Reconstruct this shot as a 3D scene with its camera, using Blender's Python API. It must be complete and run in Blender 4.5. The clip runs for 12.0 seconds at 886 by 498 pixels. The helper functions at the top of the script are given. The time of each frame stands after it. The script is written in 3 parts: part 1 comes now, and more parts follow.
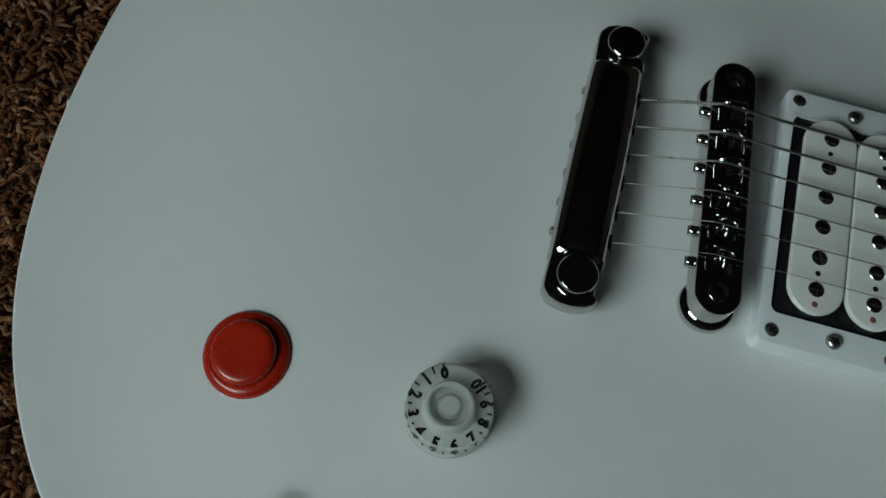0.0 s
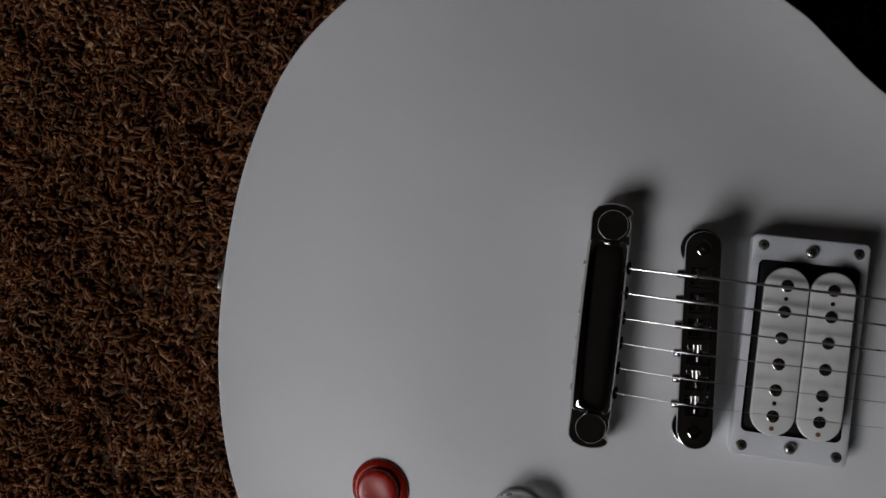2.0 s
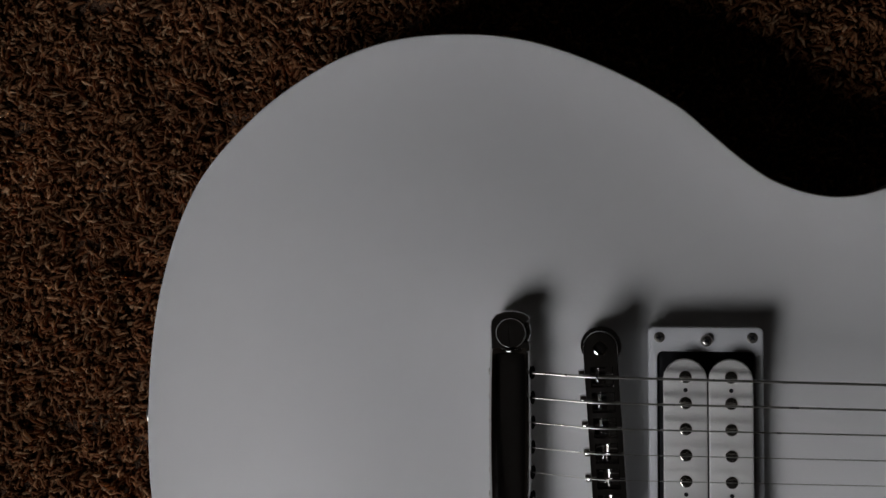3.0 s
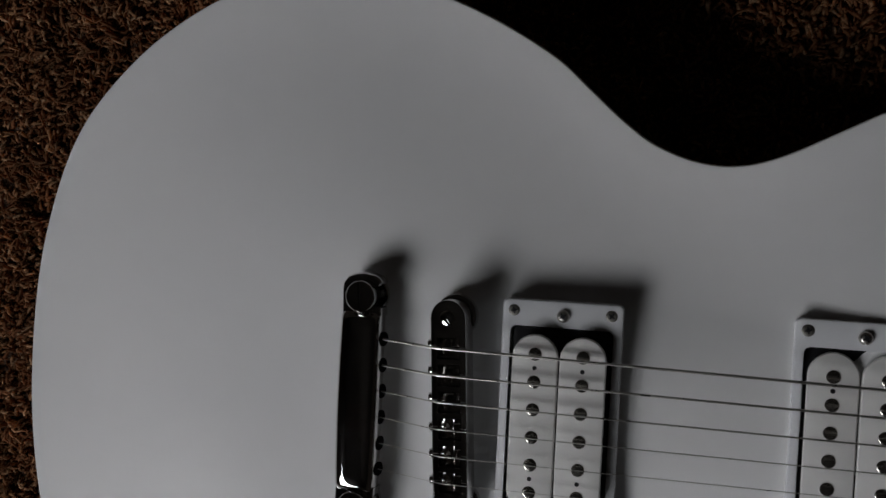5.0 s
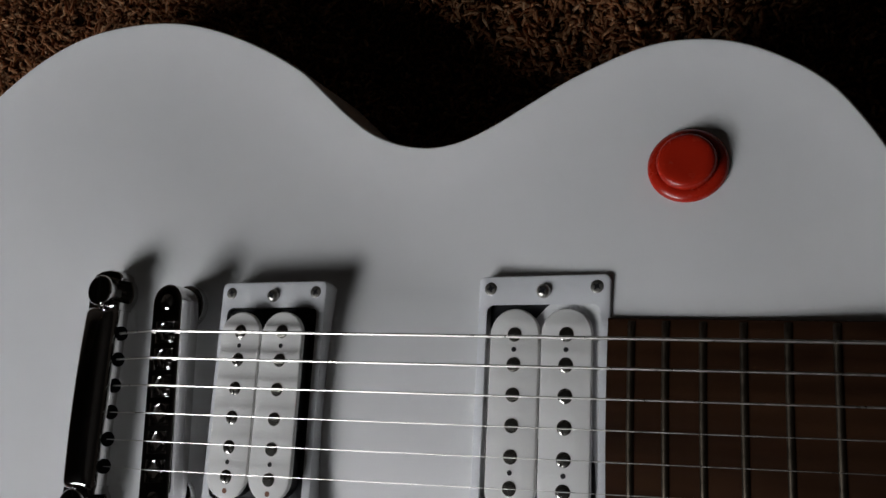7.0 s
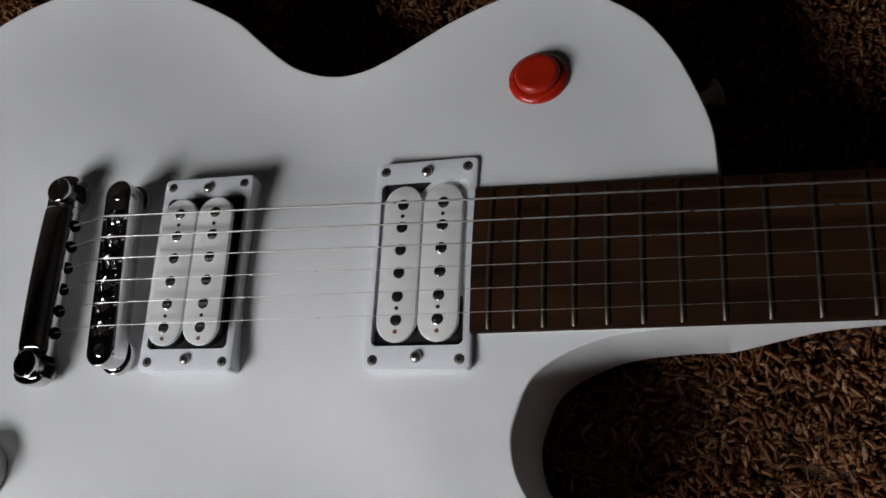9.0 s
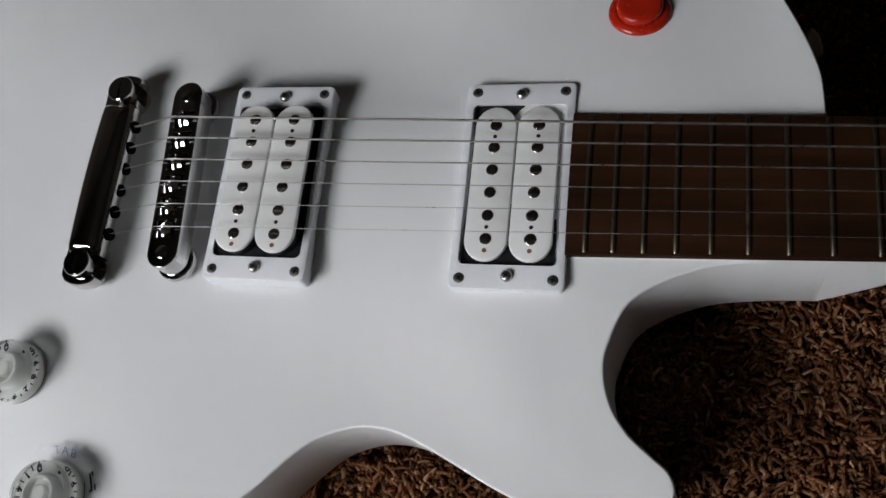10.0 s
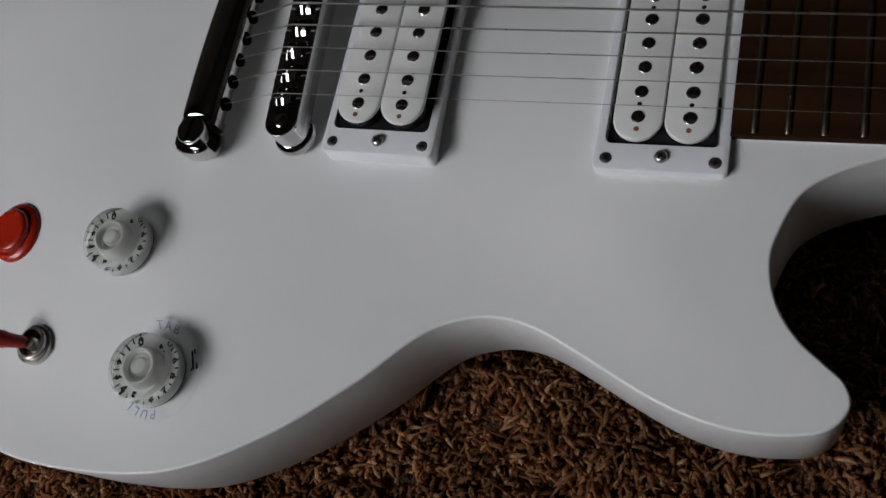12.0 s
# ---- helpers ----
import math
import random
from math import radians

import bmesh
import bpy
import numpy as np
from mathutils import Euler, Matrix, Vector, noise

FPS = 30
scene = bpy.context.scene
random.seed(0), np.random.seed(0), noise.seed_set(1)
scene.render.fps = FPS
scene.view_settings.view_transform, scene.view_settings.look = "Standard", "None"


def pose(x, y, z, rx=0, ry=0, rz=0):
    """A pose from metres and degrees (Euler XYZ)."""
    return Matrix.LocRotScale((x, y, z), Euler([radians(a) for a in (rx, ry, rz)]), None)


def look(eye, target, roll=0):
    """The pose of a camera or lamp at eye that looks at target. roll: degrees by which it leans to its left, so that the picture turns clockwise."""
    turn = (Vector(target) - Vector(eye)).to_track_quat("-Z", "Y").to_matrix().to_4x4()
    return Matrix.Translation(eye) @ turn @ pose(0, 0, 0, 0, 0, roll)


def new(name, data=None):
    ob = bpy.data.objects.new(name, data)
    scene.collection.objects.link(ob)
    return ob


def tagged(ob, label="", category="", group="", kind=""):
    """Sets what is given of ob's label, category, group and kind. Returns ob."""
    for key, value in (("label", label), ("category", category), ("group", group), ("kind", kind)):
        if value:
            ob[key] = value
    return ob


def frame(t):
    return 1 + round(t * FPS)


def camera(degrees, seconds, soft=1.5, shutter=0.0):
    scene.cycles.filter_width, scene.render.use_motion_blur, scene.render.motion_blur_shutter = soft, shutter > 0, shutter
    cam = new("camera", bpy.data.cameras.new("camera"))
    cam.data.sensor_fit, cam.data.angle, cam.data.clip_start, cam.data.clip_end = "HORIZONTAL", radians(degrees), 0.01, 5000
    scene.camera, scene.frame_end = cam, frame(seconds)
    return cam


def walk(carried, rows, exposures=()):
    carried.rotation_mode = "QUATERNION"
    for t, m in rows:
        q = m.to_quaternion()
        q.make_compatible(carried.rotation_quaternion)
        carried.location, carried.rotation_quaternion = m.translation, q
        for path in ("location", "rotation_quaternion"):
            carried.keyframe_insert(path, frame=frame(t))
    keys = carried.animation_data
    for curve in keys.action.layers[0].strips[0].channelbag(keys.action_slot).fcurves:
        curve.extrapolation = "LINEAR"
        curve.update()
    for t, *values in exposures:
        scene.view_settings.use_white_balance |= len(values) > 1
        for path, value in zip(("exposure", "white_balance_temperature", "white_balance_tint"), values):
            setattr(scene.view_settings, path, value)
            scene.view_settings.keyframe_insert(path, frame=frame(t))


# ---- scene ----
cam = camera(52.0, 12.0)
# The guitar lies on its tail and its headstock, so its body is tipped a little; the path is given over the body.
TIPPED = pose(-0.23, 0, 0.012, 0, -2.4, 0) @ pose(0.23, 0, -0.012)
PATH = [
    (0, -0.1030, -0.1427, 0.3300, 21.81, -2.22, 14.31),
    (0.5, -0.1237, -0.0843, 0.3603, 12.22, -1.85, 14.89),
    (1, -0.1113, -0.0375, 0.4681, 6.59, 2.72, 15.60),
    (1.5, -0.0910, -0.0060, 0.4690, 4.52, 7.09, 11.27),
    (2, -0.0726, 0.0306, 0.4583, 0.35, 11.26, 6.28),
    (2.5, -0.0556, 0.0499, 0.4614, 2.22, 11.02, 2.39),
    (3, -0.0299, 0.0696, 0.4564, 1.08, 11.60, -0.12),
    (3.5, 0.0037, 0.0746, 0.4479, -0.12, 9.68, -2.25),
    (3.7, 0.0129, 0.0739, 0.4479, -1.03, 9.78, -2.45),
    (5.3, 0.0835, 0.0751, 0.3892, -1.12, 20.42, 3.25),
    (5.5, 0.1032, 0.0473, 0.3728, 0.54, 22.41, 1.66),
    (6, 0.1145, -0.0063, 0.3517, 8.57, 25.07, 4.79),
    (6.5, 0.1709, -0.0149, 0.3466, 11.55, 25.14, 3.27),
    (7, 0.2013, -0.0142, 0.3500, 14.04, 24.81, 3.38),
    (7.5, 0.2195, -0.0262, 0.3654, 15.13, 23.00, 2.58),
    (7.7, 0.2319, -0.0325, 0.3615, 16.40, 22.87, 2.11),
    (9.3, 0.2373, -0.1271, 0.4004, 19.45, 18.12, 3.71),
    (9.5, 0.2170, -0.1363, 0.3990, 19.91, 16.83, 4.93),
    (10, 0.1764, -0.1474, 0.3924, 21.08, 14.62, 6.31),
    (10.5, 0.1624, -0.1557, 0.3873, 21.88, 14.01, 7.30),
    (11, 0.1586, -0.1611, 0.3815, 22.38, 16.08, 9.15),
    (11.5, 0.1526, -0.1766, 0.3757, 23.28, 17.97, 11.50),
    (12, 0.1504, -0.1774, 0.3524, 22.03, 18.37, 11.88),
]
EXPOSURES = [(0, -0.31, 6060, -12), (0.5, -0.6, 6420, -10), (0.8, -0.48, 6450, -1), (1.2, -0.44, 6520, 10), (2, -0.45, 6550, 13), (3, -0.38, 6580, 13), (3.7, -0.42, 6600, 13), (5.5, -0.26, 6520, 10),
             (6, 0.06, 6450, 7), (6.5, 0.23, 6500, 10), (7, 0.34, 6520, 11), (7.5, 0.33, 6540, 11), (9.5, 0.62, 6500, 11), (10.5, 0.74, 6500, 11), (11, 0.76, 6500, 11), (11.5, 0.57, 6500, 11), (12, 0.08, 6520, 11)]
walk(cam, [(t, TIPPED @ pose(x, y, z, rx, ry, rz)) for t, x, y, z, rx, ry, rz in PATH], EXPOSURES)

# ---- light: one large window in an otherwise dim room ----
ROOM_TURN = 47.0
ROOM = pose(0, 0, 0, 0, 0, ROOM_TURN)
WINDOW_FAR, WINDOW_W, WINDOW_LOW, WINDOW_HIGH = -1.9, 1.38, 1.05, 1.81
world = bpy.data.worlds.new("sky")
scene.world = world
world.use_nodes = True
sky = world.node_tree.nodes.new("ShaderNodeTexSky")
sky.sky_type, sky.sun_disc = "NISHITA", False
sky.sun_elevation, sky.sun_rotation = radians(35), radians(200)
world.node_tree.links.new(sky.outputs[0], world.node_tree.nodes["Background"].inputs[0])
world.node_tree.nodes["Background"].inputs[1].default_value = 0.10
glow = bpy.data.lights.new("window_light", "AREA")
glow.shape, glow.size, glow.size_y, glow.energy, glow.color = "RECTANGLE", WINDOW_W - 0.06, WINDOW_HIGH - WINDOW_LOW - 0.06, 27.8, (0.95, 0.98, 1.0)
window_light = new("window_light", glow)
window_light.matrix_world = ROOM @ look((WINDOW_FAR - 0.02, 0, (WINDOW_LOW + WINDOW_HIGH) / 2), (0, 0, 0.1))


# ---- materials ----
def material(name, colour, rough=0.5, metal=0.0, **more):
    m = bpy.data.materials.new(name)
    m.use_nodes = True
    b = m.node_tree.nodes["Principled BSDF"]
    b.inputs["Base Color"].default_value = (*colour, 1)
    b.inputs["Roughness"].default_value, b.inputs["Metallic"].default_value = rough, metal
    for key, value in more.items():
        b.inputs[key.replace("_", " ")].default_value = value
    return m


def node(m, kind, **values):
    n = m.node_tree.nodes.new(kind)
    for key, value in values.items():
        n.inputs[key.replace("_", " ")].default_value = value
    return n


def link(m, a, b):
    m.node_tree.links.new(a, b)


def bsdf(m):
    return m.node_tree.nodes["Principled BSDF"]


def vary(m, colour_a, colour_b, scale, detail=4.0, stretch=(1, 1, 1), low=0.35, high=0.65):
    """Colour between two tones by noise in the object's own space."""
    co = node(m, "ShaderNodeTexCoord")
    mp = node(m, "ShaderNodeMapping", Scale=stretch)
    nz = node(m, "ShaderNodeTexNoise", Scale=scale, Detail=detail)
    rp = node(m, "ShaderNodeValToRGB")
    rp.color_ramp.elements[0].position, rp.color_ramp.elements[1].position = low, high
    rp.color_ramp.elements[0].color, rp.color_ramp.elements[1].color = (*colour_a, 1), (*colour_b, 1)
    link(m, co.outputs["Object"], mp.inputs[0])
    link(m, mp.outputs[0], nz.inputs["Vector"])
    link(m, nz.outputs["Fac"], rp.inputs[0])
    link(m, rp.outputs[0], bsdf(m).inputs["Base Color"])
    return nz


def rough_noise(m, low, high, scale, bump=0.0, distance=0.0005):
    """Uneven gloss, and fine relief where bump is given."""
    co = node(m, "ShaderNodeTexCoord")
    nz = node(m, "ShaderNodeTexNoise", Scale=scale, Detail=6.0)
    mr = node(m, "ShaderNodeMapRange", From_Min=0.3, From_Max=0.7, To_Min=low, To_Max=high)
    link(m, co.outputs["Object"], nz.inputs["Vector"])
    link(m, nz.outputs["Fac"], mr.inputs["Value"])
    link(m, mr.outputs[0], bsdf(m).inputs["Roughness"])
    if bump:
        bp = node(m, "ShaderNodeBump", Strength=bump, Distance=distance)
        link(m, nz.outputs["Fac"], bp.inputs["Height"])
        link(m, bp.outputs[0], bsdf(m).inputs["Normal"])
    return m


WHITE = material("white_satin_lacquer", (0.78, 0.785, 0.79), 0.42)
vary(WHITE, (0.765, 0.77, 0.775), (0.80, 0.80, 0.80), 9.0)
rough_noise(WHITE, 0.40, 0.50, 60.0, 0.02, 0.0002)
RING_WHITE = rough_noise(material("white_moulded_plastic", (0.81, 0.82, 0.85), 0.4), 0.34, 0.46, 300.0)
BOBBIN = rough_noise(material("cream_white_bobbin_plastic", (0.82, 0.81, 0.795), 0.4), 0.32, 0.5, 400.0)
BLACK = rough_noise(material("black_plastic", (0.008, 0.008, 0.010), 0.4), 0.35, 0.55, 300.0)
CHROME = rough_noise(material("chrome", (0.60, 0.59, 0.58), 0.06, 1.0), 0.04, 0.09, 120.0)
NICKEL = rough_noise(material("dull_nickel", (0.52, 0.50, 0.47), 0.32, 1.0), 0.26, 0.42, 300.0)
STEEL = rough_noise(material("string_steel", (0.57, 0.55, 0.52), 0.32, 1.0), 0.26, 0.4, 300.0)
POLE = rough_noise(material("polished_pole_steel", (0.48, 0.46, 0.43), 0.2, 1.0), 0.14, 0.28, 300.0)
RED = rough_noise(material("red_glossy_plastic", (0.40, 0.016, 0.005), 0.25), 0.2, 0.3, 200.0)
RED_TIP = rough_noise(material("red_lever_plastic", (0.36, 0.030, 0.022), 0.35), 0.3, 0.45, 300.0)
COPPER = material("brown_tape", (0.22, 0.09, 0.05), 0.6)
HOLE = material("dark_hole", (0.004, 0.004, 0.004), 0.95, 0.0, Specular_IOR_Level=0.05)
INK = material("black_ink", (0.01, 0.01, 0.012), 0.6)
BLUE_INK = material("pale_blue_ink", (0.17, 0.24, 0.40), 0.6)
KNOB_WHITE = rough_noise(material("knob_inner_white", (0.92, 0.92, 0.89), 0.5), 0.4, 0.6, 300.0)
CLEAR = material("clear_acrylic", (0.98, 0.985, 0.975), 0.03, 0.0, IOR=1.45, Transmission_Weight=1.0, Alpha=0.94)
FILM = material("clear_film", (0.80, 0.84, 0.92), 0.2, 0.0, IOR=1.4, Alpha=0.035)
SCREW = rough_noise(material("matt_nickel_screw", (0.24, 0.23, 0.21), 0.45, 1.0), 0.36, 0.6, 300.0)
ROSEWOOD = material("rosewood", (0.07, 0.032, 0.018), 0.5)
vary(ROSEWOOD, (0.014, 0.0055, 0.0025), (0.046, 0.019, 0.008), 60.0, 8.0, (0.12, 1.0, 1.0), 0.3, 0.7)
rough_noise(ROSEWOOD, 0.5, 0.7, 500.0, 0.15, 0.0003)
bsdf(ROSEWOOD).inputs["Specular IOR Level"].default_value = 0.06
FRET = rough_noise(material("worn_fret_nickel", (0.125, 0.102, 0.078), 0.45, 1.0), 0.38, 0.55, 300.0)
# unseen walls, coloured dark in place of shade to hold back bounced light
WALL = rough_noise(material("shade_darkened_wall", (0.06, 0.047, 0.036), 0.8), 0.7, 0.9, 80.0, 0.1, 0.001)
# unseen ceiling: the room's shade is put into its colour, so chrome mirrors dark
CEILING = rough_noise(material("shade_darkened_ceiling", (0.03, 0.026, 0.022), 0.85), 0.8, 0.95, 60.0, 0.1, 0.001)
FRAME = rough_noise(material("window_frame_paint", (0.7, 0.7, 0.7), 0.4), 0.35, 0.5, 60.0)
GLASS = material("window_glass", (1, 1, 1), 0.0, 0.0, IOR=1.45, Transmission_Weight=1.0)

FLOOR = material("brown_carpet_backing", (0.05, 0.03, 0.02), 0.95)
vary(FLOOR, (0.045, 0.02, 0.009), (0.11, 0.052, 0.025), 320.0, 6.0)
rough_noise(FLOOR, 0.9, 1.0, 260.0, 1.0, 0.006)

YARN = material("brown_frieze_yarn", (0.16, 0.10, 0.065), 0.85)
geo = node(YARN, "ShaderNodeNewGeometry")
ramp = node(YARN, "ShaderNodeValToRGB")
while len(ramp.color_ramp.elements) < 5:
    ramp.color_ramp.elements.new(0.5)
for e, (at, tone) in zip(ramp.color_ramp.elements, ((0.0, (0.28, 0.115, 0.052)), (0.3, (0.39, 0.178, 0.084)), (0.6, (0.49, 0.248, 0.124)), (0.85, (0.62, 0.365, 0.20)), (1.0, (0.82, 0.56, 0.35)))):
    e.position, e.color = at, (*tone, 1)
link(YARN, geo.outputs["Random Per Island"], ramp.inputs[0])
link(YARN, ramp.outputs[0], bsdf(YARN).inputs["Base Color"])
yarn_co = node(YARN, "ShaderNodeTexCoord")
yarn_noise = node(YARN, "ShaderNodeTexNoise", Scale=1400.0, Detail=2.0)
yarn_bump = node(YARN, "ShaderNodeBump", Strength=0.6, Distance=0.0008)
link(YARN, yarn_co.outputs["Object"], yarn_noise.inputs["Vector"])
link(YARN, yarn_noise.outputs["Fac"], yarn_bump.inputs["Height"])
link(YARN, yarn_bump.outputs[0], bsdf(YARN).inputs["Normal"])
bsdf(YARN).inputs["Specular IOR Level"].default_value = 0.15
yarn_patch = node(YARN, "ShaderNodeTexNoise", Scale=45.0, Detail=3.0)
yarn_mix = node(YARN, "ShaderNodeMix")
yarn_mix.data_type, yarn_mix.blend_type = "RGBA", "MULTIPLY"
yarn_tone = node(YARN, "ShaderNodeValToRGB")
yarn_tone.color_ramp.elements[0].position, yarn_tone.color_ramp.elements[1].position = 0.35, 0.65
yarn_tone.color_ramp.elements[0].color, yarn_tone.color_ramp.elements[1].color = (0.70, 0.66, 0.63, 1), (1.06, 1.02, 0.98, 1)
yarn_mix.inputs[0].default_value = 1.0
link(YARN, yarn_co.outputs["Object"], yarn_patch.inputs["Vector"])
link(YARN, yarn_patch.outputs["Fac"], yarn_tone.inputs[0])
yarn_fleck = node(YARN, "ShaderNodeTexNoise", Scale=750.0, Detail=3.0)
yarn_light = node(YARN, "ShaderNodeMapRange", From_Min=0.35, From_Max=0.65, To_Min=0.7, To_Max=1.35)
yarn_scale = node(YARN, "ShaderNodeVectorMath")
yarn_scale.operation = "SCALE"
link(YARN, yarn_co.outputs["Object"], yarn_fleck.inputs["Vector"])
link(YARN, yarn_fleck.outputs["Fac"], yarn_light.inputs["Value"])
link(YARN, ramp.outputs[0], yarn_scale.inputs[0])
link(YARN, yarn_light.outputs[0], yarn_scale.inputs["Scale"])
link(YARN, yarn_scale.outputs[0], yarn_mix.inputs[6])
link(YARN, yarn_tone.outputs[0], yarn_mix.inputs[7])
link(YARN, yarn_mix.outputs[2], bsdf(YARN).inputs["Base Color"])
yarn_thin = node(YARN, "ShaderNodeBsdfTranslucent")
yarn_both = node(YARN, "ShaderNodeMixShader", Fac=0.62)
link(YARN, yarn_mix.outputs[2], yarn_thin.inputs["Color"])
link(YARN, bsdf(YARN).outputs[0], yarn_both.inputs[1])
link(YARN, yarn_thin.outputs[0], yarn_both.inputs[2])
link(YARN, yarn_both.outputs[0], YARN.node_tree.nodes["Material Output"].inputs["Surface"])


# ---- mesh helpers, in millimetres ----
MM = 0.001


def part(name, bm, mat, parent=None, label="", smooth=True, at=None):
    """Links a bmesh built in millimetres as one mesh object."""
    bmesh.ops.scale(bm, vec=(MM, MM, MM), verts=bm.verts)
    bmesh.ops.recalc_face_normals(bm, faces=bm.faces)
    me = bpy.data.meshes.new(name)
    bm.to_mesh(me)
    bm.free()
    return link_mesh(name, me, mat, parent, label, smooth, at)


def link_mesh(name, me, mat, parent=None, label="", smooth=True, at=None):
    if not me.materials:
        me.materials.append(mat)
    if smooth:
        me.shade_smooth()
        me.set_sharp_from_angle(angle=radians(38))
    ob = new(name, me)
    if parent:
        ob.parent = parent
    if at is not None:
        ob.matrix_local = at
    if label:
        tagged(ob, label)
    return ob


def mm(x, y, z, rx=0, ry=0, rz=0):
    return pose(x * MM, y * MM, z * MM, rx, ry, rz)


def lathe(profile, n=32, bm=None, m=None):
    """A body of revolution about z from (radius, height) pairs."""
    bm = bm or bmesh.new()
    rings = []
    for r, z in profile:
        if r < 1e-6:
            rings.append([bm.verts.new((0, 0, z))])
        else:
            rings.append([bm.verts.new((r * math.cos(2 * math.pi * i / n), r * math.sin(2 * math.pi * i / n), z)) for i in range(n)])
    made = [v for ring in rings for v in ring]
    for a, b in zip(rings, rings[1:]):
        for i in range(n):
            quad = [a[i % len(a)], a[(i + 1) % len(a)], b[(i + 1) % len(b)], b[i % len(b)]]
            quad = list(dict.fromkeys(quad))
            if len(quad) > 2:
                bm.faces.new(quad)
    if m is not None:
        bmesh.ops.transform(bm, matrix=m, verts=made)
    return bm


def round_rect(w, h, r, steps=6):
    out = []
    for cx, cy, a0 in ((w / 2 - r, h / 2 - r, 0), (-w / 2 + r, h / 2 - r, 90), (-w / 2 + r, -h / 2 + r, 180), (w / 2 - r, -h / 2 + r, 270)):
        for k in range(steps + 1):
            a = radians(a0 + 90 * k / steps)
            out.append((cx + r * math.cos(a), cy + r * math.sin(a)))
    return out


def stacked(loops, bm=None, close_top=True, close_bottom=True):
    """Joins loops of equally many points, bottom to top."""
    bm = bm or bmesh.new()
    rows = [[bm.verts.new(p) for p in loop] for loop in loops]
    n = len(rows[0])
    for a, b in zip(rows, rows[1:]):
        for i in range(n):
            bm.faces.new((a[i], a[(i + 1) % n], b[(i + 1) % n], b[i]))
    if close_bottom:
        bm.faces.new(rows[0][::-1])
    if close_top:
        bm.faces.new(rows[-1])
    return bm


def slab(outline, z0, z1, bevel=0.6, bm=None, steps=3):
    """A plate over a convex outline with a rounded upper edge."""
    cx, cy = sum(p[0] for p in outline) / len(outline), sum(p[1] for p in outline) / len(outline)
    w = max(abs(p[0] - cx) for p in outline)
    h = max(abs(p[1] - cy) for p in outline)
    loops = [[(x, y, z0) for x, y in outline]]
    for k in range(steps + 1):
        a = radians(90 * k / steps)
        inset, z = bevel * (1 - math.cos(a)), z1 - bevel + bevel * math.sin(a)
        loops.append([(cx + (x - cx) * (w - inset) / w, cy + (y - cy) * (h - inset) / h, z) for x, y in outline])
    return stacked(loops, bm)


def box(w, d, h, bevel=0.4, bm=None, m=None):
    bm = bm or bmesh.new()
    start = len(bm.verts)
    slab(round_rect(w, d, min(bevel * 1.5, w / 2.01, d / 2.01), 2), 0, h, bevel, bm, 2)
    if m is not None:
        bm.verts.ensure_lookup_table()
        bmesh.ops.transform(bm, matrix=m, verts=bm.verts[start:])
    return bm


def tube(points, radius, sides=8, bm=None):
    """A tube along points."""
    bm = bm or bmesh.new()
    loops, n = [], len(points)
    for i, p in enumerate(points):
        d = Vector(points[min(i + 1, n - 1)]) - Vector(points[max(i - 1, 0)])
        q = d.to_track_quat("Z", "Y")
        loops.append([Vector(p) + q @ Vector((radius * math.cos(2 * math.pi * k / sides), radius * math.sin(2 * math.pi * k / sides), 0)) for k in range(sides)])
    return stacked(loops, bm)


def spline(points, per=10, closed=True):
    """A smooth curve through points (centripetal-like Catmull-Rom)."""
    p = [np.array(q, float) for q in points]
    n, out = len(p), []
    for i in range(n if closed else n - 1):
        a, b, c, d = (p[(i + k) % n] if closed else p[min(max(i + k, 0), n - 1)] for k in (-1, 0, 1, 2))
        t1 = (c - a) * np.linalg.norm(c - b) / max(np.linalg.norm(c - b) + np.linalg.norm(b - a), 1e-9)
        t2 = (d - b) * np.linalg.norm(c - b) / max(np.linalg.norm(d - c) + np.linalg.norm(c - b), 1e-9)
        for k in range(per):
            s = k / per
            out.append((2 * s**3 - 3 * s**2 + 1) * b + (s**3 - 2 * s**2 + s) * t1 + (3 * s**2 - 2 * s**3) * c + (s**3 - s**2) * t2)
    return np.array(out)


def lettering(text, size, m, bm, weight=0.02):
    """Adds flat characters of the built-in font, centred, to a bmesh in millimetres."""
    curve = bpy.data.curves.new("lettering", "FONT")
    curve.body, curve.size, curve.align_x, curve.align_y, curve.resolution_u, curve.offset = text, size, "CENTER", "CENTER", 3, weight * size
    ob = new("lettering", curve)
    bpy.context.view_layer.update()
    me = bpy.data.meshes.new_from_object(ob.evaluated_get(bpy.context.evaluated_depsgraph_get()))
    me.transform(m)
    bm.from_mesh(me)
    bpy.data.objects.remove(ob)
    bpy.data.curves.remove(curve)
    bpy.data.meshes.remove(me)


# ---- room ----
def wall_piece(name, x0, x1, y0, y1, z0, z1, mat, label, category, parent=None):
    bm = bmesh.new()
    bmesh.ops.create_cube(bm, size=1)
    bmesh.ops.transform(bm, matrix=Matrix.LocRotScale(((x0 + x1) / 2, (y0 + y1) / 2, (z0 + z1) / 2), None, (x1 - x0, y1 - y0, z1 - z0)), verts=bm.verts)
    bmesh.ops.scale(bm, vec=(1000, 1000, 1000), verts=bm.verts)
    ob = part(name, bm, mat, parent, smooth=False)
    if not parent:
        ob.matrix_world = ROOM
        tagged(ob, label, category, kind="structure")
    return ob


